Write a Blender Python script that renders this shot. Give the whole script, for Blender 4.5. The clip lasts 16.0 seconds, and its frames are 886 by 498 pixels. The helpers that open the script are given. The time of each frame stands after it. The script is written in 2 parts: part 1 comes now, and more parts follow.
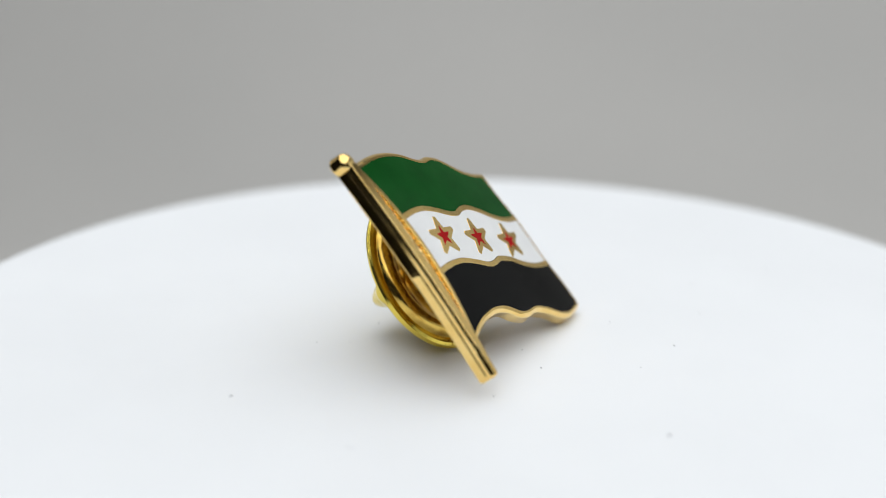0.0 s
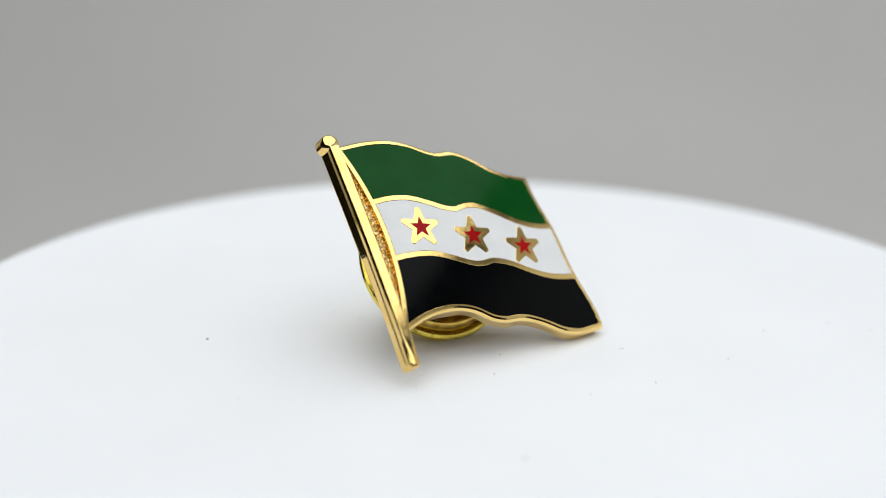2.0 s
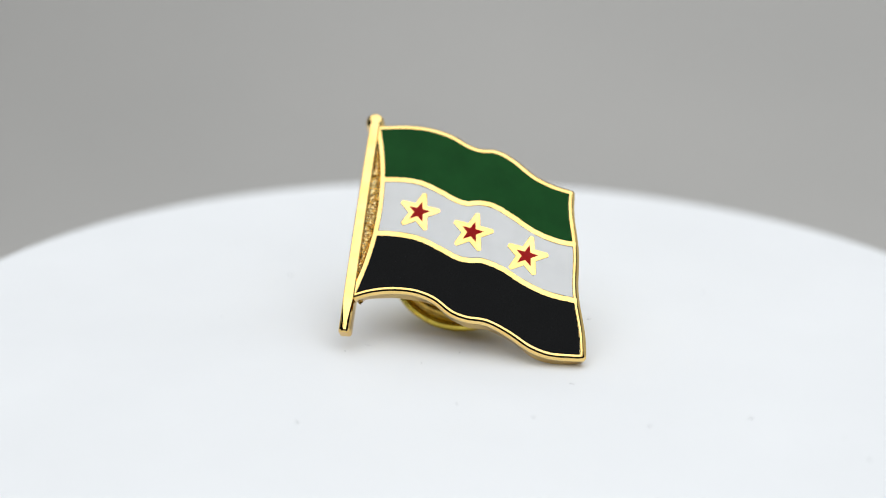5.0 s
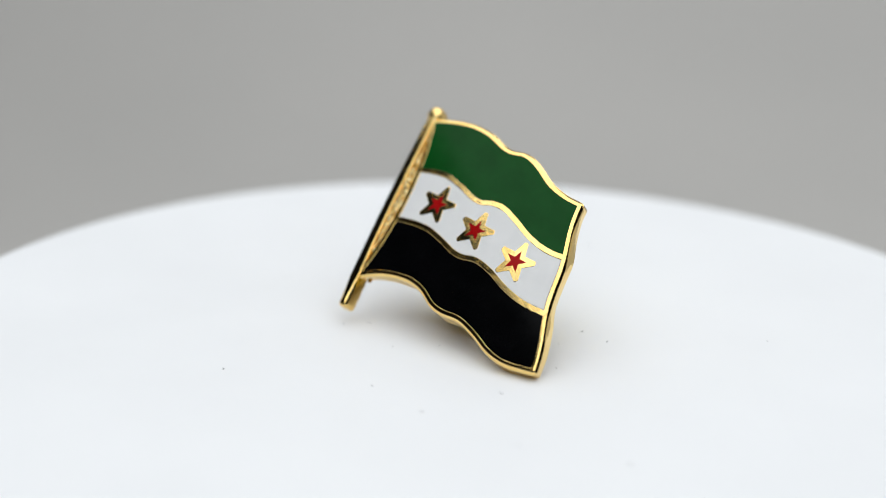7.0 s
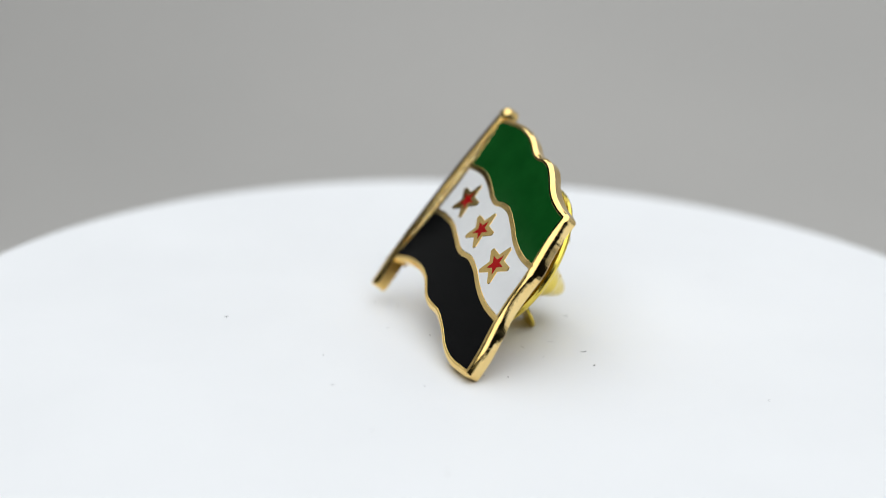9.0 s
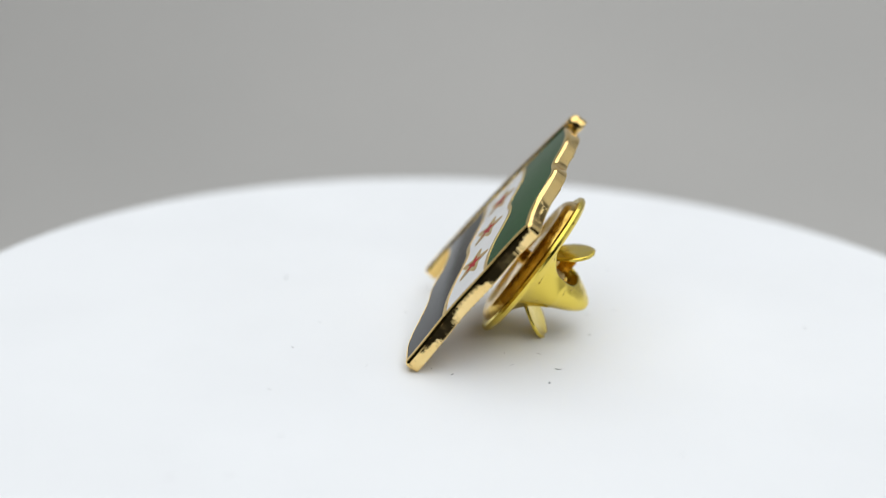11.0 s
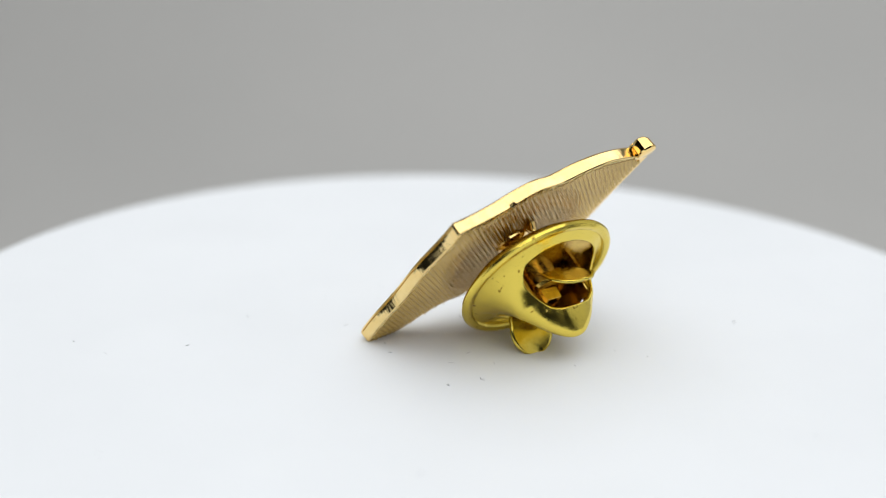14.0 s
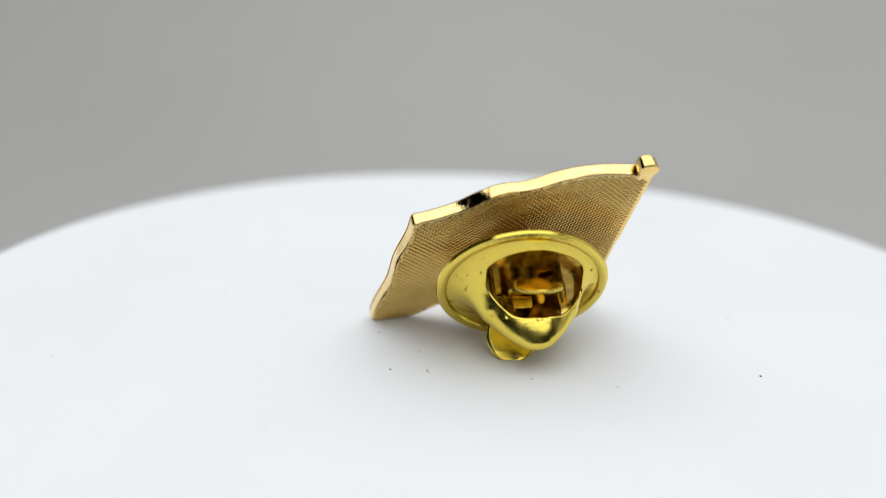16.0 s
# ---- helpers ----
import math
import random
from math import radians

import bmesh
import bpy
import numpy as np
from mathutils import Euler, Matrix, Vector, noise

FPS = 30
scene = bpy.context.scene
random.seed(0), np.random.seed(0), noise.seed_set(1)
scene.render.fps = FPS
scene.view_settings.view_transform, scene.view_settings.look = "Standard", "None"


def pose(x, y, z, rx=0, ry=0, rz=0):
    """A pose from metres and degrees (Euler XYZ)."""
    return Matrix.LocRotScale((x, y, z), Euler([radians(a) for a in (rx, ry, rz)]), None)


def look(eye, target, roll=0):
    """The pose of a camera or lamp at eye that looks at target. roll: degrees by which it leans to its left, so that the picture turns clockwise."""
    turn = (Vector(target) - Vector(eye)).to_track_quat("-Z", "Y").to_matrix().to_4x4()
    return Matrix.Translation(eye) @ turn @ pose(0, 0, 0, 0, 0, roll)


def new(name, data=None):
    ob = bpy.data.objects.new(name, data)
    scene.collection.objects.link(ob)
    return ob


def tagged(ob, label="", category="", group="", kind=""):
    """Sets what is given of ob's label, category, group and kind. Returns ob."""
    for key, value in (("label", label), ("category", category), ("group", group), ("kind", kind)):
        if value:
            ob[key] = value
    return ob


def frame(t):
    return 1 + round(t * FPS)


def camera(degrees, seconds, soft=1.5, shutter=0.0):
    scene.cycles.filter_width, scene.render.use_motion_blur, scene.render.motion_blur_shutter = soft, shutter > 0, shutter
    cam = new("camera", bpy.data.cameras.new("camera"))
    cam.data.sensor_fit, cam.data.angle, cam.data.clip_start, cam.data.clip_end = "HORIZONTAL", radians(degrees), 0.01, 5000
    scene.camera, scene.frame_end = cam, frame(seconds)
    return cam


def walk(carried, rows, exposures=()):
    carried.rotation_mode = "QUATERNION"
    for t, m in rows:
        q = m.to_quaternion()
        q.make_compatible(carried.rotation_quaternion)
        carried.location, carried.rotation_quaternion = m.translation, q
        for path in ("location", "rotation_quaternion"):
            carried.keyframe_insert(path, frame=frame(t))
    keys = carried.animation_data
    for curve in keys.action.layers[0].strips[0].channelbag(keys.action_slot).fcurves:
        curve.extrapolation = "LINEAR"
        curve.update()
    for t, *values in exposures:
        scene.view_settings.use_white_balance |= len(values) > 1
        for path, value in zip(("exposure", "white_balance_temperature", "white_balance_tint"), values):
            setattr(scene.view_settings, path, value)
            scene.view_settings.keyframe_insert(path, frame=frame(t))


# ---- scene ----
cam = camera(42.04, 16.0, soft=0.7)
# The camera stands still before a slowly turning display disc.
STAND = Matrix.Translation((0, -0.075, 0.03078)) @ Euler((radians(90 - 18.088), 0, radians(2.189))).to_matrix().to_4x4() @ pose(0, 0, 0, 0, 0, 1.224)
walk(cam, [(0.0, STAND), (16.0, STAND)])
cam.data.dof.use_dof = True
cam.data.dof.focus_distance = 0.0765
cam.data.dof.aperture_fstop = 16.0

# ---- light ----
world = bpy.data.worlds.new("dim_room")
scene.world = world
world.use_nodes = True
world.node_tree.nodes["Background"].inputs[0].default_value = (0.55, 0.6, 0.7, 1)
world.node_tree.nodes["Background"].inputs[1].default_value = 0.02
scene.view_settings.exposure = 0.0


def area_lamp(name, at, towards, sx, sy, watts, colour):
    d = bpy.data.lights.new(name, "AREA")
    d.shape, d.size, d.size_y, d.energy, d.color = "RECTANGLE", sx, sy, watts, colour
    ob = new(name, d)
    ob.matrix_world = look(at, towards)
    return ob


PANEL = (0.036, -0.07, 0.34)
area_lamp("lamp_panel", PANEL, (PANEL[0], PANEL[1], 0), 0.622, 0.98, 3.30, (0.97, 1.0, 1.02))


# ---- materials ----
def shader(name, rough=0.5, metal=0.0, colour=(0.5, 0.5, 0.5), spec=0.5):
    m = bpy.data.materials.new(name)
    m.use_nodes = True
    b = m.node_tree.nodes["Principled BSDF"]
    b.inputs["Base Color"].default_value = (*colour, 1)
    b.inputs["Roughness"].default_value = rough
    b.inputs["Metallic"].default_value = metal
    b.inputs["Specular IOR Level"].default_value = spec
    return m, m.node_tree, b


def noise_node(nt, scale, detail=3.0, stretch=None):
    tc = nt.nodes.new("ShaderNodeTexCoord")
    n = nt.nodes.new("ShaderNodeTexNoise")
    n.inputs["Scale"].default_value = scale
    n.inputs["Detail"].default_value = detail
    if stretch:
        mp = nt.nodes.new("ShaderNodeMapping")
        mp.inputs["Scale"].default_value = stretch
        nt.links.new(tc.outputs["Object"], mp.inputs["Vector"])
        nt.links.new(mp.outputs["Vector"], n.inputs["Vector"])
    else:
        nt.links.new(tc.outputs["Object"], n.inputs["Vector"])
    return n


def vary(nt, b, socket, n, lo, hi, c0=0.35, c1=0.65):
    r = nt.nodes.new("ShaderNodeMapRange")
    r.inputs["From Min"].default_value, r.inputs["From Max"].default_value = c0, c1
    r.inputs["To Min"].default_value, r.inputs["To Max"].default_value = lo, hi
    nt.links.new(n.outputs["Fac"], r.inputs["Value"])
    nt.links.new(r.outputs["Result"], b.inputs[socket])


def tint(nt, b, n, ca, cb, c0=0.35, c1=0.65):
    r = nt.nodes.new("ShaderNodeValToRGB")
    r.color_ramp.elements[0].position, r.color_ramp.elements[1].position = c0, c1
    r.color_ramp.elements[0].color, r.color_ramp.elements[1].color = (*ca, 1), (*cb, 1)
    nt.links.new(n.outputs["Fac"], r.inputs["Fac"])
    nt.links.new(r.outputs["Color"], b.inputs["Base Color"])


def bump(nt, b, n, strength, distance):
    k = nt.nodes.new("ShaderNodeBump")
    if b.inputs["Normal"].is_linked:
        nt.links.new(b.inputs["Normal"].links[0].from_socket, k.inputs["Normal"])
    k.inputs["Strength"].default_value, k.inputs["Distance"].default_value = strength, distance
    nt.links.new(n.outputs["Fac"], k.inputs["Height"])
    nt.links.new(k.outputs["Normal"], b.inputs["Normal"])


def make_gold():
    m, nt, b = shader("polished_gold", 0.12, 1.0)
    tint(nt, b, noise_node(nt, 700, 3), (0.92, 0.63, 0.21), (0.97, 0.70, 0.27))
    vary(nt, b, "Roughness", noise_node(nt, 1800, 4), 0.06, 0.14)
    bump(nt, b, noise_node(nt, 1500, 2), 0.04, 0.0001)
    return m


def make_grained_gold():
    m, nt, b = shader("grained_pale_gold", 0.2, 1.0)
    # dark pits and bright glints of the grain are put into the colour
    tint(nt, b, noise_node(nt, 6000, 2), (0.55, 0.36, 0.13), (0.98, 0.82, 0.44), 0.42, 0.52)
    vary(nt, b, "Roughness", noise_node(nt, 2400, 3), 0.15, 0.3)
    return m


def make_gold_edge():
    m, nt, b = shader("struck_gold_edge", 0.2, 1.0)
    # paler gold with overexposed highlights put into the colour; sparse dark streaks
    tint(nt, b, noise_node(nt, 2400, 4, (1.0, 1.0, 0.18)), (0.12, 0.07, 0.02), (0.97, 0.79, 0.42), 0.30, 0.37)
    vary(nt, b, "Roughness", noise_node(nt, 1100, 4), 0.17, 0.34)
    # cutting marks across the edge
    bump(nt, b, noise_node(nt, 5500, 4, (1.0, 1.0, 0.10)), 0.7, 0.0001)
    return m


def make_burnished_gold():
    m, nt, b = shader("burnished_gold_edge", 0.1, 1.0)
    tint(nt, b, noise_node(nt, 900, 3), (0.93, 0.67, 0.27), (0.96, 0.73, 0.33))
    # mostly mirror-like, crossed by short rough shear marks
    vary(nt, b, "Roughness", noise_node(nt, 3200, 4, (1.0, 1.0, 0.30)), 0.06, 0.24, 0.54, 0.62)
    bump(nt, b, noise_node(nt, 5000, 3, (1.0, 1.0, 0.12)), 0.22, 0.00008)
    bump(nt, b, noise_node(nt, 520, 2), 0.13, 0.0002)
    return m


def make_brass():
    m, nt, b = shader("yellow_brass", 0.24, 1.0)
    spots = noise_node(nt, 2100, 2)
    tint(nt, b, spots, (0.36, 0.23, 0.035), (0.81, 0.63, 0.11), 0.27, 0.33)
    vary(nt, b, "Roughness", noise_node(nt, 1500, 6), 0.13, 0.26)
    bump(nt, b, noise_node(nt, 4200, 8, (1.0, 1.0, 2.2)), 0.12, 0.00006)
    bump(nt, b, noise_node(nt, 1300, 3), 0.12, 0.00012)
    bump(nt, b, noise_node(nt, 330, 2), 0.35, 0.0004)
    return m


def make_enamel(name, ca, cb, rough=0.09):
    m, nt, b = shader(name, rough, spec=0.075)
    tint(nt, b, noise_node(nt, 500, 4), ca, cb)
    vary(nt, b, "Roughness", noise_node(nt, 1100, 3), rough * 0.8, rough * 1.25)
    bump(nt, b, noise_node(nt, 260, 2), 0.012, 0.0001)
    # faint polishing lines
    bump(nt, b, noise_node(nt, 5000, 2, (0.03, 1.0, 1.0)), 0.02, 0.00002)
    return m


def make_shaded_brass():
    m, nt, b = shader("shaded_coppery_brass", 0.28, 1.0)
    # coppery brass, darkened further: the clutch's inner shade is put into the colour
    tint(nt, b, noise_node(nt, 1300, 4), (0.52, 0.32, 0.065), (0.80, 0.56, 0.13))
    vary(nt, b, "Roughness", noise_node(nt, 2600, 4), 0.12, 0.27)
    return m


GOLD, EDGE, BRASS, SHADED_BRASS = make_gold(), make_gold_edge(), make_brass(), make_shaded_brass()


def make_back_gold():
    m, nt, b = shader("struck_back_gold", 0.2, 0.9)
    # darker than the front gold: the shaded disc's reflection is put into the colour
    tint(nt, b, noise_node(nt, 250, 3), (0.54, 0.36, 0.10), (0.69, 0.485, 0.16))
    vary(nt, b, "Roughness", noise_node(nt, 2500, 3), 0.10, 0.2)
    return m


BACK_GOLD = make_back_gold()
GREEN = make_enamel("green_enamel", (0.0036, 0.060, 0.0088), (0.0055, 0.072, 0.0115))
WHITE = make_enamel("white_enamel", (0.78, 0.78, 0.775), (0.82, 0.82, 0.815))
BLACK = make_enamel("black_enamel", (0.0012, 0.0014, 0.0016), (0.002, 0.0022, 0.0025))
RED = make_enamel("red_enamel", (0.33, 0.006, 0.006), (0.40, 0.010, 0.009))


def make_matt(name, ca, cb, scale, rough=0.6, relief=0.1, depth=0.0002):
    m, nt, b = shader(name, rough, 0.0, ca, 0.3)
    tint(nt, b, noise_node(nt, scale, 5), ca, cb)
    bump(nt, b, noise_node(nt, scale * 20, 4), relief, depth)
    return m


DISC_WHITE = make_matt("satin_white_plastic", (0.80, 0.81, 0.825), (0.825, 0.835, 0.85), 60, 0.55, 0.04, 0.00005)
PAPER = make_matt("grey_backdrop_paper", (0.44, 0.429, 0.412), (0.47, 0.457, 0.438), 6, 0.85, 0.05)
REFLECTOR = make_matt("white_reflector_board", (0.78, 0.78, 0.77), (0.82, 0.82, 0.81), 6, 0.85, 0.05)
DARK = make_matt("dark_room_paint", (0.012, 0.012, 0.013), (0.018, 0.018, 0.019), 5, 0.8)
LINT = make_matt("grey_lint", (0.22, 0.22, 0.23), (0.38, 0.38, 0.39), 900, 0.9)
PALE_LINT = make_matt("pale_lint", (0.46, 0.46, 0.48), (0.60, 0.60, 0.62), 900, 0.9)


# ---- mesh helpers ----
def finish(name, bm, mat, parent=None, label="", smooth=32):
    bmesh.ops.recalc_face_normals(bm, faces=bm.faces)
    me = bpy.data.meshes.new(name)
    bm.to_mesh(me)
    bm.free()
    me.materials.append(mat)
    if smooth:
        me.polygons.foreach_set("use_smooth", [True] * len(me.polygons))
        me.set_sharp_from_angle(angle=radians(smooth))
    ob = new(name, me)
    if parent:
        ob.parent = parent
    if label:
        ob["label"] = label
    return ob


def part(name, bm, mat, parent, label="", smooth=32):
    return finish(name, bm, mat, parent, label, smooth)


def loft(bm, rings, closed=True, cap0=False, cap1=False):
    vs = [[bm.verts.new(p) for p in r] for r in rings]
    n = len(vs[0])
    for a, b in zip(vs, vs[1:]):
        for i in range(n if closed else n - 1):
            j = (i + 1) % n
            bm.faces.new((a[i], a[j], b[j], b[i]))
    if cap0:
        bm.faces.new(list(reversed(vs[0])))
    if cap1:
        bm.faces.new(vs[-1])
    return vs


def curve_through(ctrl):
    """A smooth function through a few control pairs."""
    x = np.array(ctrl[0::2], float)
    y = np.array(ctrl[1::2], float)
    s = np.gradient(y, x)

    def f(q):
        q = min(max(q, x[0]), x[-1])
        i = min(int(np.searchsorted(x, q, side="right")) - 1, len(x) - 2)
        h = x[i + 1] - x[i]
        t = (q - x[i]) / h
        return float((2 * t**3 - 3 * t**2 + 1) * y[i] + (t**3 - 2 * t**2 + t) * h * s[i] + (3 * t**2 - 2 * t**3) * y[i + 1] + (t**3 - t**2) * h * s[i + 1])

    return f


# ---- the room round the display ----
def build_backdrop():
    """Grey paper sweep: level behind the disc, rising in a wide curve."""
    prof = [(0.07, -0.06)]
    r, y0 = 0.30, 0.16
    prof += [(y0 + r * math.sin(a), -0.06 + r * (1 - math.cos(a))) for a in np.linspace(0, math.pi / 2, 24)]
    prof += [(y0 + r, 0.62)]
    bm = bmesh.new()
    loft(bm, [[(x, y, z) for y, z in prof] for x in np.linspace(-0.62, 0.62, 9)], closed=False)
    tagged(finish("backdrop", bm, PAPER), "seamless grey paper sweep behind the display disc", "backdrop", kind="structure")


def build_room():
    def slab(name, a, b, mat, label):
        bm = bmesh.new()
        bmesh.ops.create_cube(bm, size=1.0)
        for v in bm.verts:
            v.co = Vector([a[i] + (v.co[i] + 0.5) * (b[i] - a[i]) for i in range(3)])
        tagged(finish(name, bm, mat, smooth=False), label, name.split("_")[0], kind="structure")

    slab("wall_left", (-0.66, -0.62, -0.09), (-0.63, 0.5, 0.64), DARK, "dark side wall of the room")
    slab("wall_right", (0.63, -0.62, -0.09), (0.66, 0.5, 0.64), DARK, "dark side wall of the room")
    # white boards added out of view: tan reflections in the gold, some fill
    slab("screen_left", (-0.41, 0.11, -0.0605), (-0.40, 0.34, 0.275), REFLECTOR, "low white reflector board added out of view beside the display")
    slab("screen_right", (0.40, -0.16, -0.0605), (0.41, 0.455, 0.38), REFLECTOR, "low white reflector board added out of view beside the display")
    slab("wall_front", (-0.66, -0.65, -0.09), (0.66, -0.62, 0.64), DARK, "dark wall behind the camera")
    slab("floor", (-0.66, -0.65, -0.12), (0.66, 0.5, -0.0605), DARK, "dark table under the paper")
    slab("ceiling", (-0.66, -0.65, 0.64), (0.66, 0.5, 0.67), DARK, "dark ceiling above the light panel")


def build_light_panel():
    """Flat housing of the overhead light, open below."""
    root = tagged(new("light_panel"), "flat overhead light panel with a dark metal housing", "light", kind="structure")
    x0, x1, y0, y1, z = PANEL[0] - 0.316, PANEL[0] + 0.316, PANEL[1] - 0.495, PANEL[1] + 0.495, PANEL[2]
    bm = bmesh.new()
    loft(bm, [[(x, y, h) for x, y in ((x0, y0), (x1, y0), (x1, y1), (x0, y1))] for h in (z + 0.002, z + 0.025)], cap0=True, cap1=True)
    part("housing", bm, DARK, root, smooth=5)
    for dx in (-0.2, 0.2):
        bm = bmesh.new()
        loft(bm, [[(PANEL[0] + dx + 0.006 * math.cos(a), PANEL[1] + 0.006 * math.sin(a), h) for a in np.linspace(0, 2 * math.pi, 12, endpoint=False)] for h in (z + 0.024, 0.642)], cap0=True, cap1=True)
        part("hanger", bm, DARK, root)


build_backdrop()
build_room()
build_light_panel()

# ---- turning disc ----
TILT_X, TILT_Y, RIM_R, RIM_Z = 0.0116, -0.0013, 39.25, 1.30
LEAN = pose(0, 0, 0, 0, 0.27, 0)


def disc_z(x, y):
    """Height of the disc's face, in millimetres: slightly tilted and dished."""
    return TILT_X * x + TILT_Y * y + RIM_Z * (math.hypot(x, y) / RIM_R) ** 4


def build_turntable():
    root = tagged(new("turntable"), "white satin round display turntable with a soft edge", "turntable")
    bm = bmesh.new()
    radii = [0.0001, 3, 6, 10, 14, 18, 22, 26, 29, 32, 34.5, 36.5, 38.0, 38.75]
    edge = [(39.1, -0.12), (39.25, -0.45), (39.25, -3.6), (38.95, -4.0), (20, -4.0)]
    rings = []
    for r in radii:
        rings.append([(r * math.cos(a), r * math.sin(a), 0) for a in np.linspace(0, 2 * math.pi, 160, endpoint=False)])
    rings = [[(x * 0.001, y * 0.001, disc_z(x, y) * 0.001) for x, y, _ in g] for g in rings]
    for r, dz in edge:
        g = [(r * math.cos(a), r * math.sin(a)) for a in np.linspace(0, 2 * math.pi, 160, endpoint=False)]
        rings.append([(x * 0.001, y * 0.001, (disc_z(x * RIM_R / r, y * RIM_R / r) + dz) * 0.001) for x, y in g])
    loft(bm, rings, cap0=True, cap1=True)
    part("top_disc", bm, DISC_WHITE, root)
    bm = bmesh.new()
    loft(bm, [[(r * math.cos(a), r * math.sin(a), z) for a in np.linspace(0, 2 * math.pi, 48, endpoint=False)] for r, z in ((0.026, -0.0604), (0.027, -0.059), (0.027, -0.006), (0.022, -0.0036))], cap0=True, cap1=True)
    part("drum", bm, DISC_WHITE, root)
    return root


TURNTABLE = build_turntable()

# ---- lapel pin: a plane (u along the fly, v up the pole, w out of the face), millimetres ----
PO, PU = Vector((-0.263, -9.434, 3.460)), Vector((0.3719, 0.9278, -0.0305))
PV, PN = Vector((-0.5921, 0.2624, 0.7619)), Vector((0.7149, -0.2653, 0.6469))


PIN_BASE = Matrix((PU, PV, PN)).transposed().to_4x4()
PIN_BASE.translation = PO * 0.001


def P(u, v, w, dome=True):
    """A place on the pin in metres; the plate is very slightly domed."""
    if dome:
        w = w + 0.12 - 0.0032 * ((u - 7.6) ** 2 + (v - 5.3) ** 2)
    return Vector((u, v, w)) * 0.001


TOP = curve_through([-1, 13.2, 0.5, 13.32, 2.5, 13.48, 4.1, 13.36, 5.7, 12.89, 7.1, 12.15, 7.8, 11.955, 8.6, 12.0, 9.4, 11.8, 10.5, 11.14, 11.7, 10.22, 13.0, 9.62, 14.6, 9.25, 17, 8.9])
DIV1 = curve_through([-1, 8.7, 1.2, 8.96, 2.5, 9.04, 3.8, 8.9, 5.1, 8.41, 6.4, 7.78, 7.2, 7.57, 8.1, 7.7, 9.05, 7.57, 10.3, 6.93, 11.8, 6.03, 13.4, 5.41, 14.7, 5.24, 17, 5.1])
DIV2 = curve_through([-1, 4.7, 1.2, 4.85, 2.8, 4.87, 4.3, 4.65, 5.8, 4.04, 7.0, 3.5, 7.6, 3.38, 8.6, 3.44, 10.0, 3.02, 11.5, 2.21, 13.0, 1.59, 14.9, 1.26, 17, 1.1])
BOT = curve_through([-1, -0.8, 0.4, -0.02, 1.7, 0.44, 3.3, 0.66, 4.6, 0.57, 5.8, 0.14, 6.8, -0.56, 7.9, -0.92, 9.3, -1.02, 10.8, -1.63, 12.3, -2.48, 13.6, -2.86, 15.0, -2.86, 17, -2.7])


def fly(v):
    d = (9.25 - v) / 11.95
    return 14.57 + 1.56 * d - 0.12 * math.sin(math.pi * d) - 0.10 * math.sin(4 * math.pi * d)


def hoist(v):
    return 0.36 + 1.04 * max(0.0, 1 - ((v - 6.7) / 6.5) ** 2)


def flag_outline():
    """From the foot of the hoist along the lower edge, up the fly and back along the upper edge, every 0.1 mm, corners eased."""
    pts = [(u, BOT(u)) for u in np.linspace(0.3, 15.95, 120)]
    pts += [(fly(v), v) for v in np.linspace(-2.72, 9.2, 110)]
    pts += [(u, TOP(u) + 0.05) for u in np.linspace(14.5, 0.3, 120)]
    for _ in range(4):
        pts = [pts[0]] + [((a[0] + 2 * b[0] + c[0]) / 4, (a[1] + 2 * b[1] + c[1]) / 4) for a, b, c in zip(pts, pts[1:], pts[2:])] + [pts[-1]]
    return pts


OUTLINE = flag_outline()


def inset(pts, d):
    out = []
    for i, (x, y) in enumerate(pts):
        a, b = pts[max(i - 1, 0)], pts[min(i + 1, len(pts) - 1)]
        tx, ty = b[0] - a[0], b[1] - a[1]
        k = math.hypot(tx, ty) or 1
        out.append((x - ty / k * d, y + tx / k * d))
    return out


def ribbon(bm, pts, section):
    """Sweeps a cross-section of (offset to the left, height) along a path on the plate."""
    rails = [[P(x, y, w) for x, y in inset(pts, o)] for o, w in section]
    vs = [[bm.verts.new(p) for p in r] for r in rails]
    for a, b in zip(vs, vs[1:]):
        for i in range(len(pts) - 1):
            bm.faces.new((a[i], a[i + 1], b[i + 1], b[i]))
    for e in (0, -1):
        bm.faces.new([r[e] for r in vs])


def inside(x, y, poly):
    c = False
    for (x0, y0), (x1, y1) in zip(poly, poly[1:] + poly[:1]):
        if (y0 > y) != (y1 > y) and x < (x1 - x0) * (y - y0) / (y1 - y0) + x0:
            c = not c
    return c


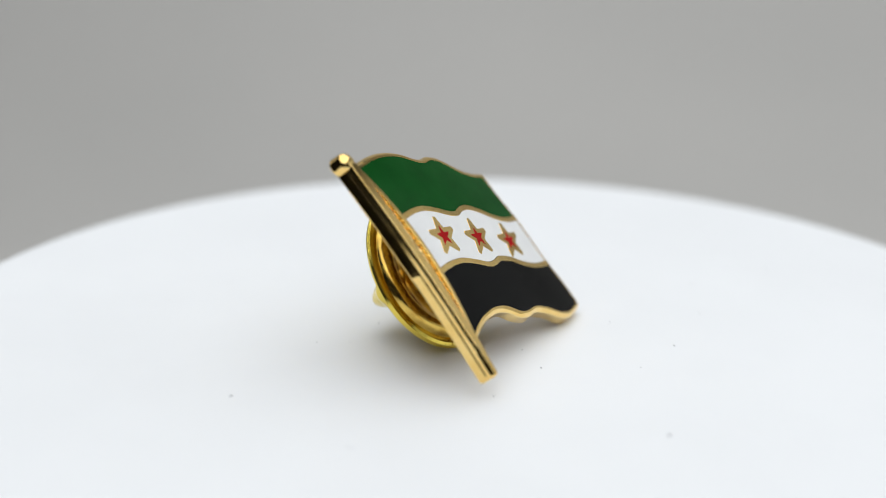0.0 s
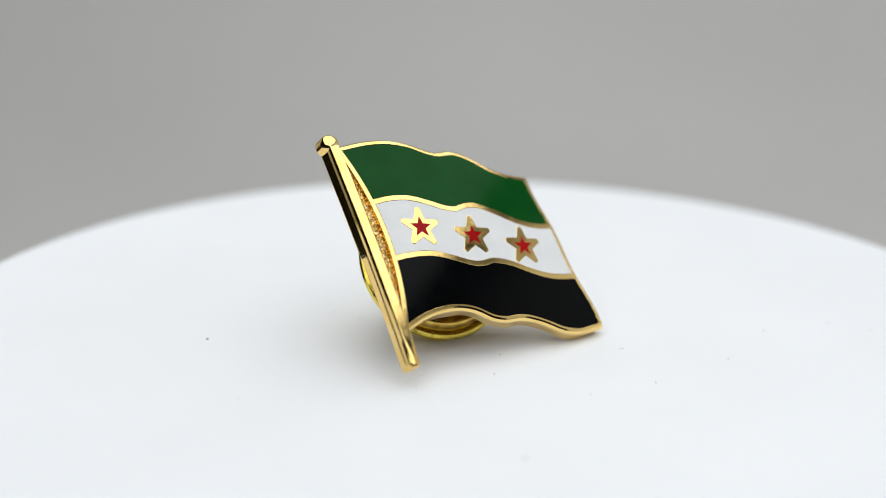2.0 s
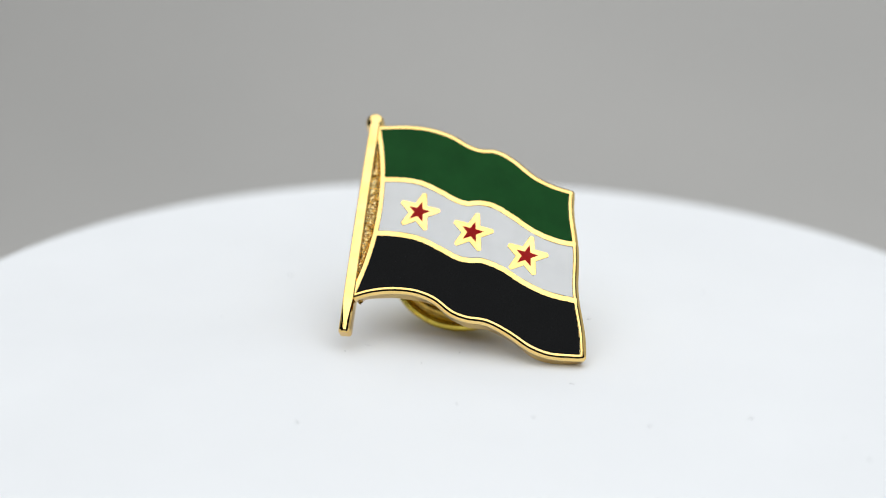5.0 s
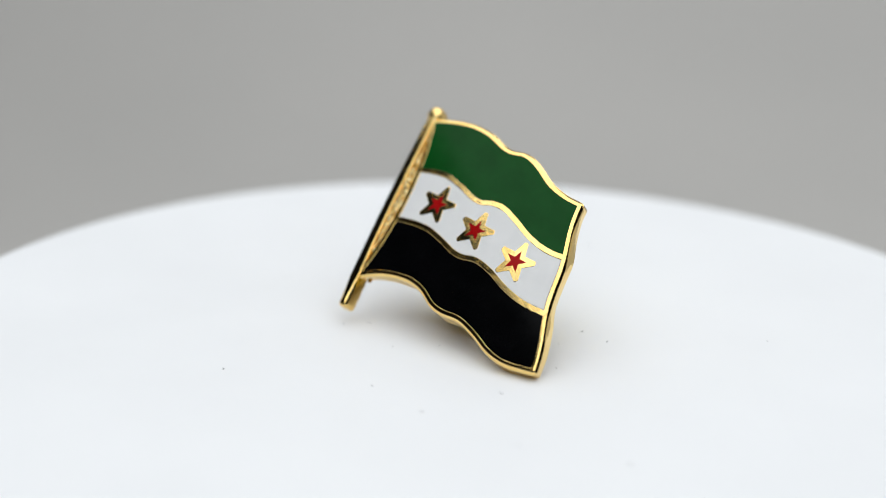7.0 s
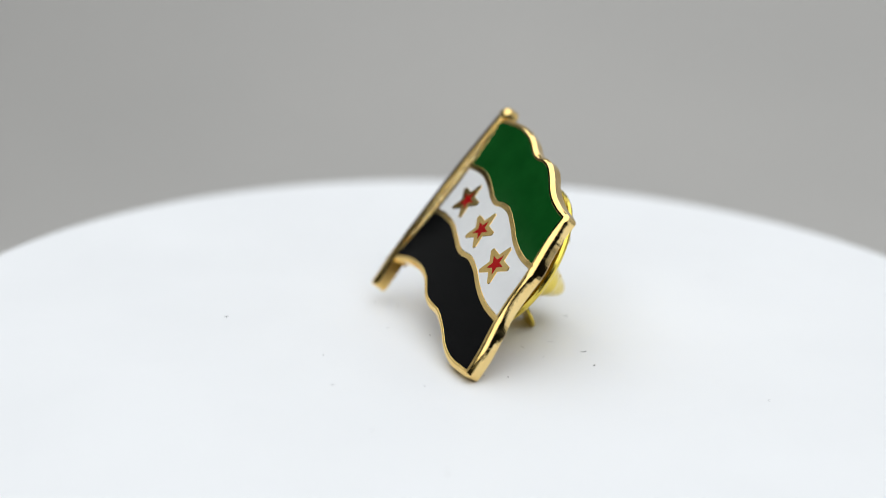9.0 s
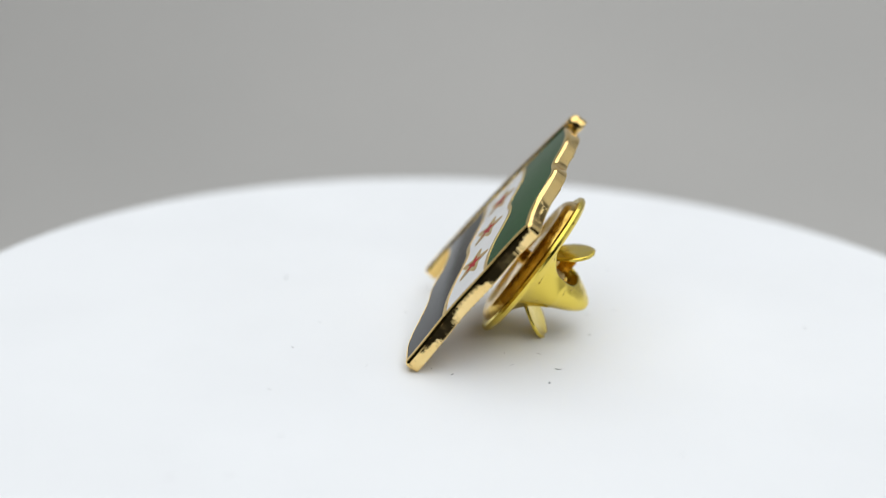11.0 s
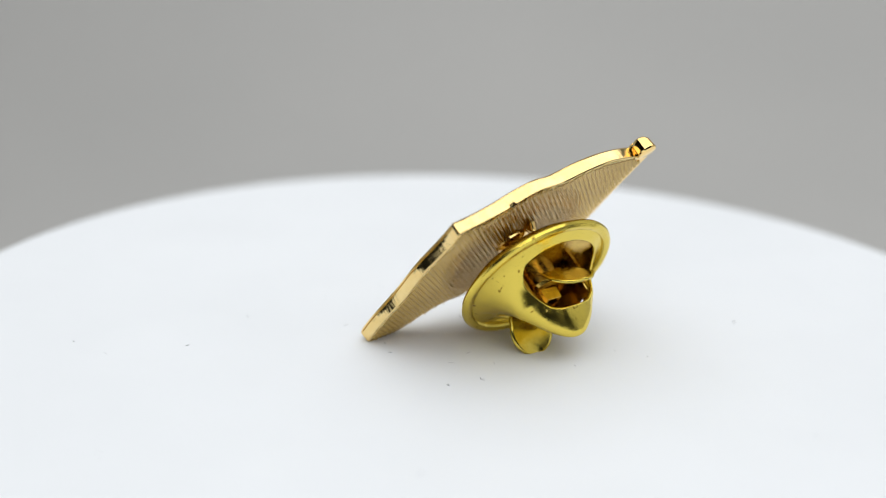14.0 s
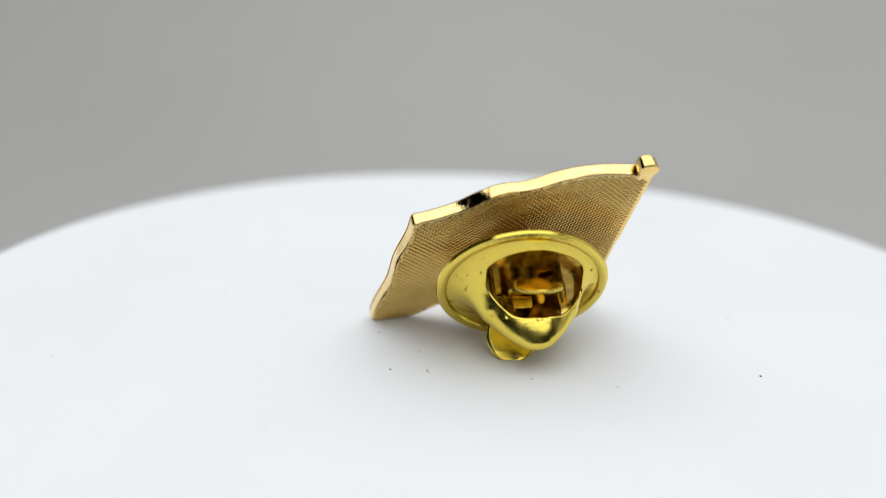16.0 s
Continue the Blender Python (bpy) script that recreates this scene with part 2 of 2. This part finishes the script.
def enamel_field(lo, up, gap_lo, gap_up, nu=56, nv=8, top=0.022):
    bm = bmesh.new()
    grid = []
    for j in range(nv + 1):
        q = j / nv
        row = []

        def at(u):
            return (lo(u) + gap_lo) * (1 - q) + (up(u) - gap_up) * q

        ul, ur = 1.0, 14.8
        for _ in range(6):
            ul, ur = hoist(at(ul)) + 0.035, fly(at(ur)) - 0.42 - 0.002 * (9.25 - at(ur))
        for i in range(nu + 1):
            u = ul + (ur - ul) * i / nu
            row.append((u, at(u)))
        grid.append(row)
    vs = [[bm.verts.new(P(u, v, top)) for u, v in r] for r in grid]
    for a, b in zip(vs, vs[1:]):
        for i in range(nu):
            bm.faces.new((a[i], a[i + 1], b[i + 1], b[i]))
    border = [(0, i) for i in range(nu + 1)] + [(j, nu) for j in range(1, nv + 1)] + [(nv, i) for i in range(nu - 1, -1, -1)] + [(j, 0) for j in range(nv - 1, 0, -1)]
    low = [bm.verts.new(P(*grid[j][i], -0.35)) for j, i in border]
    for k in range(len(border)):
        (j0, i0), (j1, i1) = border[k], border[(k + 1) % len(border)]
        bm.faces.new((vs[j0][i0], vs[j1][i1], low[(k + 1) % len(border)], low[k]))
    return bm


def star_points(cx, cy, r_out, r_in, turn, soft=0.0):
    pts = []
    for k in range(10):
        r = r_out if k % 2 == 0 else r_in
        a = radians(turn + 36 * k)
        if k % 2 == 0 and soft:
            for s in (-1, 0, 1):
                b = a + s * soft
                rr = r * (1.0 if s == 0 else 0.965)
                pts.append((cx + rr * math.cos(b), cy + rr * math.sin(b)))
        else:
            pts.append((cx + r * math.cos(a), cy + r * math.sin(a)))
    return pts


def star_prism(pts, w0, w1, chamfer=0.03):
    bm = bmesh.new()
    cx, cy = sum(p[0] for p in pts) / len(pts), sum(p[1] for p in pts) / len(pts)
    rings = [[P(x, y, w0) for x, y in pts], [P(x, y, w1 - chamfer * 0.4) for x, y in pts], [P(cx + (x - cx) * (1 - chamfer), cy + (y - cy) * (1 - chamfer), w1) for x, y in pts]]
    vs = loft(bm, rings)
    mid = bm.verts.new(P(cx, cy, w1))
    for i in range(len(pts)):
        bm.faces.new((vs[-1][i], vs[-1][(i + 1) % len(pts)], mid))
    return bm


def lathe(bm, place, prof, n=40, cap0=True, cap1=True):
    """place(x, y, h) -> point; prof: pairs of radius and height."""
    rings = [[place(r * math.cos(a), r * math.sin(a), h) for a in np.linspace(0, 2 * math.pi, n, endpoint=False)] for r, h in prof]
    return loft(bm, rings, cap0=cap0, cap1=cap1)


def build_pin_plate(root):
    # struck plate with a plain edge
    bm = bmesh.new()
    fine = []
    for (ax, ay), (bx, by) in zip(OUTLINE, OUTLINE[1:] + OUTLINE[:1]):
        n = max(1, math.ceil(math.hypot(bx - ax, by - ay) / 0.4))
        fine += [(ax + (bx - ax) * i / n, ay + (by - ay) * i / n) for i in range(n)]
    rings = [[P(x, y, w) for x, y in inset(fine, o)] for o, w in ((0.14, -0.33), (0.14, -0.36), (0.14, -0.90), (0.15, -0.97), (0.17, -1.0))]
    rings += [[P(7.5 + k * (x - 7.5), 5.3 + k * (y - 5.3), -0.99) for x, y in fine] for k in (0.96, 0.85, 0.7, 0.5, 0.3, 0.1)]
    loft(bm, rings, cap0=True, cap1=True)
    part("plate", bm, EDGE, root, "gold-plated struck metal flag plate")
    # raised rim along the free edges
    bm = bmesh.new()
    ribbon(bm, OUTLINE, [(0.03, -0.20), (-0.004, -0.19), (0.0, -0.165), (0.03, -0.125), (0.085, -0.06), (0.135, -0.012), (0.235, 0.035), (0.25, 0.04), (0.375, 0.04), (0.39, 0.03), (0.395, -0.36)])
    part("rim", bm, GOLD, root, "polished gold rim", 14)
    bm = bmesh.new()
    run, along = 0.0, []
    for a, b in zip(OUTLINE, OUTLINE[1:] + OUTLINE[-1:]):
        along.append(run)
        run += math.hypot(b[0] - a[0], b[1] - a[1])
    # the sheared side leans in and out along its way
    lean = [(0.075 * math.sin(2 * math.pi * q / 5.4 + 0.8) + 0.022 * math.sin(2 * math.pi * q / 2.3)) * (0.85 if x > 14.2 else 1.0) for q, (x, _) in zip(along, OUTLINE)]
    # along the fly its front half is broken over towards the face
    front = [0.085 if 14.2 < x and -2.4 < y < 9.0 else 0.0 for x, y in OUTLINE]
    rails = []
    for o, g, f, w in ((0.03, 1.0, 0, -0.13), (-0.012, 0.9, 0, -0.17), (-0.012, 0.0, 0.15, -0.44), (-0.012, 0.0, 0.4, -0.54), (-0.012, 0.0, 1.0, -0.90), (0.03, 0.0, 1.0, -0.965), (0.10, 0.0, 1.0, -0.99)):
        rails.append([P(x, y, w) for (x, y) in (inset(OUTLINE, o + g * k + f * q)[n] for n, (q, k) in enumerate(zip(lean, front)))])
    loft(bm, rails, closed=False)
    part("edge_band", bm, make_burnished_gold(), root, "scratched gold outer edge", 25)
    for f in (DIV1, DIV2):
        bm = bmesh.new()
        u0, u1 = 0.9, 14.7
        for _ in range(5):
            u0, u1 = hoist(f(u0)) - 0.05, fly(f(u1)) - 0.2
        ribbon(bm, [(u, f(u) + random.uniform(-0.018, 0.018)) for u in np.linspace(u0, u1, 90)], [(-0.185, -0.36), (-0.18, 0.025), (-0.165, 0.038), (0.165, 0.038), (0.18, 0.025), (0.185, -0.36)])
        part("divider", bm, GOLD, root, "gold line between the stripes", 14)
    bm = bmesh.new()
    ribbon(bm, [(hoist(v) - 0.16, v) for v in np.linspace(0.05, 13.2, 90)], [(-0.17, -0.36), (-0.16, 0.03), (-0.13, 0.045), (0.13, 0.045), (0.16, 0.03), (0.17, -0.36)])
    part("hoist_band", bm, GOLD, root, "curved gold band along the hoist", 14)
    # sunk, grained panel between pole and band
    bm = bmesh.new()
    rows = []
    for v in np.linspace(1.2, 12.2, 240):
        a, b = 0.40, max(hoist(v) - 0.30, 0.42)
        rows.append([P(a + (b - a) * s, v, -0.02 - 0.34 * s * s + 0.07 * random.random() - 0.10 * (random.random() > 0.82)) for s in np.linspace(0, 1, 9)])
    loft(bm, rows, closed=False)
    part("grained_panel", bm, make_grained_gold(), root, "grained gold panel beside the pole", smooth=False)
    part("green_stripe", enamel_field(DIV1, TOP, 0.21, 0.37), GREEN, root, "glossy green enamel stripe")
    part("white_stripe", enamel_field(DIV2, DIV1, 0.21, 0.21), WHITE, root, "glossy white enamel stripe")
    part("black_stripe", enamel_field(BOT, DIV2, 0.42, 0.21), BLACK, root, "glossy black enamel stripe")
    for cx, cy in ((3.98, 6.66), (7.80, 5.46), (11.64, 4.08)):
        star = part("star_outline", star_prism(star_points(cx, cy, 1.50, 0.74, 79.6, 0.11), -0.05, 0.040), GOLD, root, "gold five-pointed star", smooth=False)
        part("star", star_prism(star_points(cx, cy, 0.81, 0.335, 79.6), 0.0, 0.050, 0.02), RED, star, "red enamel star", smooth=False)


def build_back_pattern(root):
    """Small pads struck in a slanting lattice over the whole back."""
    bm = bmesh.new()
    edge = inset(OUTLINE, 0.26)[::4]
    k = 0.30 * math.sqrt(0.5)
    sides = ((-1, 0), (0, -1), (1, 0), (0, 1))
    for row, y in enumerate(np.arange(-3.0, 13.6, k)):
        for x in np.arange(-0.4, 16.4, 2 * k) + (row % 2) * k:
            if inside(x, y, edge) or (-0.25 < x < 0.7 and 0.1 < y < 12.9):
                loops = [[bm.verts.new(P(x + sx * k * f, y + sy * k * f, w)) for sx, sy in sides] for f, w in ((1.0, -0.995), (0.90, -1.0), (0.66, -1.05), (0.40, -1.075), (0.15, -1.08))]
                for a, b in zip(loops, loops[1:]):
                    for q in range(4):
                        bm.faces.new((a[q], a[(q + 1) % 4], b[(q + 1) % 4], b[q]))
                bm.faces.new(loops[-1])
    tagged(part("back_pattern", bm, BACK_GOLD, root, "fine waffle pattern struck in gold", smooth=False), kind="stuff")


def build_pole(root):
    bm = bmesh.new()
    rings = []
    ends = [(-2.37, 0.55), (-2.35, 0.70), (-2.28, 0.86), (-2.18, 0.96), (-2.05, 1.0)]
    ends += [(v, 1.0) for v in (-1.6, -1.1, -0.6, -0.1, 2.5, 4.4, 4.9, 5.1, 5.3, 5.5, 5.8, 6.4, 9.0, 11.5)] + [(13.4, 0.96)]
    for v, s in ends:
        # the outer side is sheared in two tiers; the rear one leans out along the upper half
        q = min(max((v - 4.8) / 0.8, 0.0), 1.0)
        b = 0.09 * q * q * (3 - 2 * q)
        sec = [(-0.43 - b, -1.0), (-0.44 - b, -0.93), (-0.44 - 0.5 * b, -0.68), (-0.445, -0.42)]
        flat = [(-0.40, -0.33), (-0.395, -0.08), (-0.37, 0.03), (-0.325, 0.115), (-0.30, 0.139), (-0.28, 0.141), (0.29, 0.141), (0.31, 0.137), (0.36, 0.10), (0.41, -0.02), (0.44, -0.5), (0.44, -1.0)]
        tail = [(-0.41, -0.33), (-0.385, -0.12), (-0.32, 0.0), (-0.21, 0.09), (-0.12, 0.128), (-0.04, 0.14), (0.06, 0.14), (0.16, 0.122), (0.28, 0.05), (0.38, -0.10), (0.43, -0.5), (0.43, -1.0)]
        g = min(max((-0.1 - v) / 1.5, 0.0), 1.0)
        sec += [(a * (1 - g) + c * g, d * (1 - g) + e * g) for (a, d), (c, e) in zip(flat, tail)]
        rings.append([P(u * s - 0.03, v, (w + 0.35) * (s * 0.5 + 0.5) - 0.35) for u, w in sec])
    loft(bm, rings, cap0=True, cap1=True)
    pole = part("pole", bm, GOLD, root, "polished gold flagpole", 5)
    bm = bmesh.new()
    lathe(bm, lambda x, y, h: P(-0.1 + x, 13.72 + y, h), [(0.54, -1.02), (0.64, -0.97), (0.69, -0.88), (0.675, -0.62)] + [(0.645 * math.cos(a) ** 0.75, -0.34 + 0.52 * math.sin(a) ** 0.9) for a in np.linspace(0, 1.53, 18)], 56)
    part("finial", bm, GOLD, pole, "round gold finial")


CU, CV, CW = 7.17, 5.56, -4.04
CLUTCH_UP = Vector((0.137, 0.104, -1.0)).normalized()
CLUTCH_X = Vector((math.cos(radians(-5)), math.sin(radians(-5)), 0))
CLUTCH_X = (CLUTCH_X - CLUTCH_UP * CLUTCH_X.dot(CLUTCH_UP)).normalized()
CLUTCH_Y = -CLUTCH_UP.cross(CLUTCH_X)


def K(x, y, h):
    """Clutch coordinates: x along its bridge, y towards a wing, h away from the flag."""
    return (Vector((CU, CV, CW)) + CLUTCH_X * x + CLUTCH_Y * y + CLUTCH_UP * h) * 0.001


SHELL = curve_through([-0.1, 4.88, 0.0, 4.88, 0.35, 4.83, 0.7, 4.68, 1.0, 4.45, 1.35, 4.1, 1.75, 3.52, 2.15, 2.7, 2.65, 1.85, 3.3, 1.05, 4.1, 0.42, 4.8, 0.10, 5.3, 0.04, 5.6, 0.03])

# the crown is squeezed into a narrow bridge
PINCH = curve_through([-0.5, 1.0, 0.0, 1.0, 0.5, 0.91, 1.2, 0.81, 2.05, 0.70, 3.07, 0.61, 4.1, 0.56, 5.0, 0.55])

# height of the window's head along the bridge
WINDOW_HEAD = curve_through([-4.2, 0.3, -3.9, 0.95, -3.3, 1.9, -2.7, 2.65, -1.4, 3.15, 0.0, 3.22, 1.2, 2.9, 1.9, 2.2, 2.6, 1.3, 3.0, 0.5])


def build_clutch(root):
    body = part("clutch", clutch_rim(), BRASS, root, "yellow brass butterfly clutch")
    # flared shell with a window on either side of its bridge
    bm = bmesh.new()
    nr, na = 110, 280
    rings = []
    for i in range(nr + 1):
        r = 0.02 + (5.32 - 0.02) * i / nr
        ring = []
        for j in range(na):
            a = 2 * math.pi * j / na
            h = SHELL(r)
            k = 1 + 0.34 * min(1.0, h / 2.4) * (1 - 0.55 * max(0.0, min(1.0, (h - 2.4) / 2.0)))
            x, y = r * math.cos(a) * k - 0.105 * h, r * math.sin(a) * PINCH(h) - 0.065 * h
            v = bm.verts.new((x, y, h))
            ring.append(v)
        rings.append(ring)

    def cut(c):
        return abs(c.y + 0.065 * c.z) > 0.5 and c.z < WINDOW_HEAD(c.x) and math.hypot(c.x + 0.4, c.y) < 4.07 and -3.85 < c.x < 2.68

    for a, b in zip(rings, rings[1:]):
        for j in range(na):
            q = (a[j], a[(j + 1) % na], b[(j + 1) % na], b[j])
            if not cut(sum((v.co for v in q), Vector()) / 4):
                bm.faces.new(q)
    bm.faces.new(rings[0])
    bmesh.ops.delete(bm, geom=[v for v in bm.verts if not v.link_faces], context="VERTS")
    rim = [v for v in bm.verts if v.is_boundary and v.co.xy.length < 5.0]
    for _ in range(80):
        moved = {}
        for v in rim:
            nb = [e.other_vert(v) for e in v.link_edges if e.is_boundary]
            if len(nb) == 2:
                moved[v] = v.co * 0.5 + (nb[0].co + nb[1].co) * 0.25
        for v, c in moved.items():
            v.co = c
    for v in bm.verts:
        v.co = K(*v.co)
    shell = part("shell", bm, BRASS, body)
    sol = shell.modifiers.new("thickness", "SOLIDIFY")
    sol.thickness, sol.offset = 0.00022, -1
    # closing plate towards the flag, with a boss round the post
    bm = bmesh.new()
    lathe(bm, K, [(5.15, 0.02), (5.2, -0.15), (5.08, -0.55), (4.85, -0.80), (4.55, -0.90), (4.25, -0.84), (3.95, -0.62), (3.0, -0.52), (2.6, -0.55), (2.25, -0.68), (1.75, -0.76), (0.9, -0.78), (0.62, -0.7)], 64)
    part("closing_plate", bm, SHADED_BRASS, body, "brass plate facing the flag")
    bm = bmesh.new()
    lathe(bm, K, [(1.5, 0.03), (1.5, 1.1), (1.35, 1.3), (0.85, 1.35), (0.8, 1.0)], 32)
    part("collar", bm, SHADED_BRASS, body, "brass collar round the post")
    # two squeeze wings with round ends and folded roots
    for sgn, x0, y0, h0, y1, h1 in ((1, -0.65, 1.2, 0.4, 3.15, 2.8), (-1, 0.7, 1.7, 0.5, 3.55, 3.7)):
        bm = bmesh.new()
        path = [(y0 - 0.45, h0 - 0.35), (y0, h0)]
        n = 26
        for i in range(1, n + 1):
            s = math.sin(0.5 * math.pi * i / n)
            path.append((y0 + (y1 - y0) * s, h0 + (h1 - h0) * s))
        rows = []
        L = math.hypot(y1 - y0, h1 - h0)
        for (y, h) in path:
            rest = math.hypot(y1 - y, h1 - h)
            half = 1.25 + 0.45 * min(1.0, max(0.0, (L - rest) / (0.5 * L)))
            if rest < 1.7:
                half = min(half, max(0.3, math.sqrt(max(1.7**2 - (1.7 - rest) ** 2, 0.0))))
            rows.append([K(x0 + half * s, sgn * y, h + 0.10 * (s * s)) for s in np.linspace(-1, 1, 15)])
        loft(bm, rows, closed=False)
        wing = part("wing", bm, BRASS, body, "rounded brass squeeze wing")
        so = wing.modifiers.new("thickness", "SOLIDIFY")
        so.thickness, so.offset = 0.0002, 0
    # upright spring wall across the middle, folded over at its head
    bm = bmesh.new()
    fold = [(-0.15, 0.03), (-0.15, 2.6), (-0.05, 2.95), (0.35, 3.1), (0.4, 2.95), (0.08, 2.75), (0.0, 2.5), (0.0, 0.03)]
    loft(bm, [[K(x, y + 0.35 * math.sin(1.2 * x), h) for y, h in fold] for x in np.linspace(-2.1, 1.5, 13)], cap0=True, cap1=True)
    part("spring_wall", bm, SHADED_BRASS, body, "folded brass spring inside the shell")
    # folded side plate closing the spring towards one end of the bridge
    bm = bmesh.new()
    loft(bm, [[K(x + 0.12 * y * y, y, h) for x, h in ((-2.34, 0.03), (-2.28, 2.5), (-2.24, 2.56), (-2.20, 2.5), (-2.22, 0.03))] for y in np.linspace(-1.25, 1.25, 9)], cap0=True, cap1=True)
    part("side_plate", bm, SHADED_BRASS, body, "folded brass side plate inside the shell")
    # added flap that keeps the white disc from showing through the shell
    bm = bmesh.new()
    loft(bm, [[K(x, y, h) for y, h in ((-1.22, 0.03), (-1.18, 1.6), (-1.15, 1.66), (-1.12, 1.6), (-1.10, 0.03))] for x in np.linspace(-3.1, -2.2, 5)], cap0=True, cap1=True)
    part("gap_cover", bm, SHADED_BRASS, body, "added brass flap covering a gap inside the shell")
    # small square socket beside the post
    bm = bmesh.new()
    loft(bm, [[K(0.25 + sx * a, 0.15 + sy * a * 0.8, h) for sx, sy in ((-1, -1), (1, -1), (1, 1), (-1, 1))] for a, h in ((0.62, 0.03), (0.62, 2.15), (0.56, 2.25), (0.40, 2.25), (0.36, 2.15), (0.36, 1.5))], cap0=True, cap1=True)
    part("socket", bm, SHADED_BRASS, body, "square brass socket round the post")
    for x, y in ((-2.3, 1.0), (2.1, 0.6), (-2.2, -0.9), (2.0, -0.9)):
        bm = bmesh.new()
        loft(bm, [[K(x + sx * 0.12, y + sy * 0.55, h) for sx, sy in ((-1, -1), (1, -1), (1, 1), (-1, 1))] for h in (0.03, 1.6, 1.9)], cap0=True, cap1=True)
        part("spring_leg", bm, SHADED_BRASS, body, "folded brass spring leg")


def clutch_rim():
    """Rolled bead round the flange."""
    bm = bmesh.new()
    prof = [(5.05, 0.10), (5.12, 0.22), (5.3, 0.30), (5.5, 0.28), (5.68, 0.14), (5.74, -0.04), (5.66, -0.22), (5.46, -0.32), (5.2, -0.28), (5.08, -0.1)]
    n = 96
    rings = [[K(r * math.cos(a), r * math.sin(a), h) for r, h in prof] for a in np.linspace(0, 2 * math.pi, n, endpoint=False)]
    loft(bm, rings + [rings[0]])
    bmesh.ops.remove_doubles(bm, verts=bm.verts, dist=1e-7)
    return bm


def build_post(root):
    bm = bmesh.new()
    lathe(bm, lambda x, y, h: P(CU + x, CV + y, -h, False), [(1.25, 0.9), (1.22, 1.08), (1.0, 1.2), (0.8, 1.38), (0.68, 1.65), (0.6, 2.0), (0.57, 2.4), (0.55, 5.0), (0.3, 5.9), (0.06, 6.3)], 40)
    part("post", bm, GOLD, root, "gold pin post soldered to the back")
    bm = bmesh.new()
    lathe(bm, lambda x, y, h: P(CU - 0.5 + x, CV + 1.65 + y, -h, False), [(0.5, 0.95), (0.36, 1.2), (0.26, 1.55), (0.16, 2.1), (0.05, 2.45)], 20)
    part("locating_spike", bm, GOLD, root, "short gold spike beside the post")


def build_pin():
    root = tagged(new("lapel_pin"), "gold enamel flag lapel pin, green white black stripes, three red stars", "lapel pin")
    build_pin_plate(root)
    build_back_pattern(root)
    build_pole(root)
    build_post(root)
    build_clutch(root)
    return root


PIN = build_pin()

# ---- dust and lint lying on the disc ----
SPECKS = [(-15.2, -11.2, 4), (-11.3, -2.1, 0), (13.2, -0.8, 1), (10.9, -14.6, 4), (10.5, -4.8, 0), (-7.4, -17.3, 2), (4.1, 5.8, 1), (4.0, -5.4, 0), (2.7, -2.4, 0), (16.5, 11.8, 1),
          (19.8, 15.7, 2), (15.9, 5.3, 0), (-1.3, 8.6, 4), (-2.7, 6.5, 3), (-4.7, 19.5, 0), (23.0, 15.3, 0), (-0.3, 5.3, 2), (-23.3, 4.4, 2), (-7.4, 1.6, 1), (11.1, 26.5, 0), (-9.1, -1.8, 2), (5.2, 4.6, 0), (-2.7, 4.2, 2), (-0.5, 3.1, 2), (9.3, 3.3, 2), (0.0, -8.4, 2), (0.8, -9.9, 0)]


def build_specks():
    out = []
    rnd = random.Random(5)
    for x, y, kind in SPECKS:
        bm = bmesh.new()
        length, bend = ((0.11, 0.2), (0.26, 0.5), (0.45, 0.8), (0.6, 2.6), (0.17, 0.4))[kind]
        thick = (0.032, 0.024, 0.016, 0.024, 0.05)[kind]
        a0 = rnd.uniform(0, 6.28)
        rings, px, py = [], 0.0, 0.0
        n = 8
        for i in range(n + 1):
            a = a0 + bend * i / n
            r = thick * (0.35 + 0.65 * math.sin(math.pi * (i + 0.5) / (n + 1)))
            side = Vector((-math.sin(a), math.cos(a), 0))
            c = Vector((px, py, thick * 0.9))
            rings.append([(c + side * r * math.cos(b) + Vector((0, 0, r * math.sin(b)))) * 0.001 for b in np.linspace(0, 2 * math.pi, 6, endpoint=False)])
            px, py = px + math.cos(a) * length / n, py + math.sin(a) * length / n
        loft(bm, rings, cap0=True, cap1=True)
        fibre = kind in (1, 2, 3)
        ob = finish("dust_fibre" if fibre else "dust_speck", bm, PALE_LINT if kind == 2 else LINT)
        tagged(ob, "tiny curled grey lint fibre on the white disc" if fibre else "tiny dark dust speck on the white disc", "dust", "dust on the disc")
        out.append((ob, x, y))
    return out


DUST = build_specks()


def turn(t):
    """Degrees by which the disc has turned, clockwise from above."""
    return 14.4728 * t + 0.076 * t * (t - 16) / 16


def motions():
    times = [0.5 * i for i in range(33)]
    walk(TURNTABLE, [(t, LEAN @ pose(0, 0, 0, 0, 0, -turn(t))) for t in times])
    walk(PIN, [(t, pose(0, 0, 0, 0, 0, -turn(t)) @ PIN_BASE) for t in times])
    for ob, x, y in DUST:
        walk(ob, [(t, LEAN @ pose(0, 0, 0, 0, 0, -turn(t)) @ pose(x * 0.001, y * 0.001, disc_z(x, y) * 0.001)) for t in times])


motions()
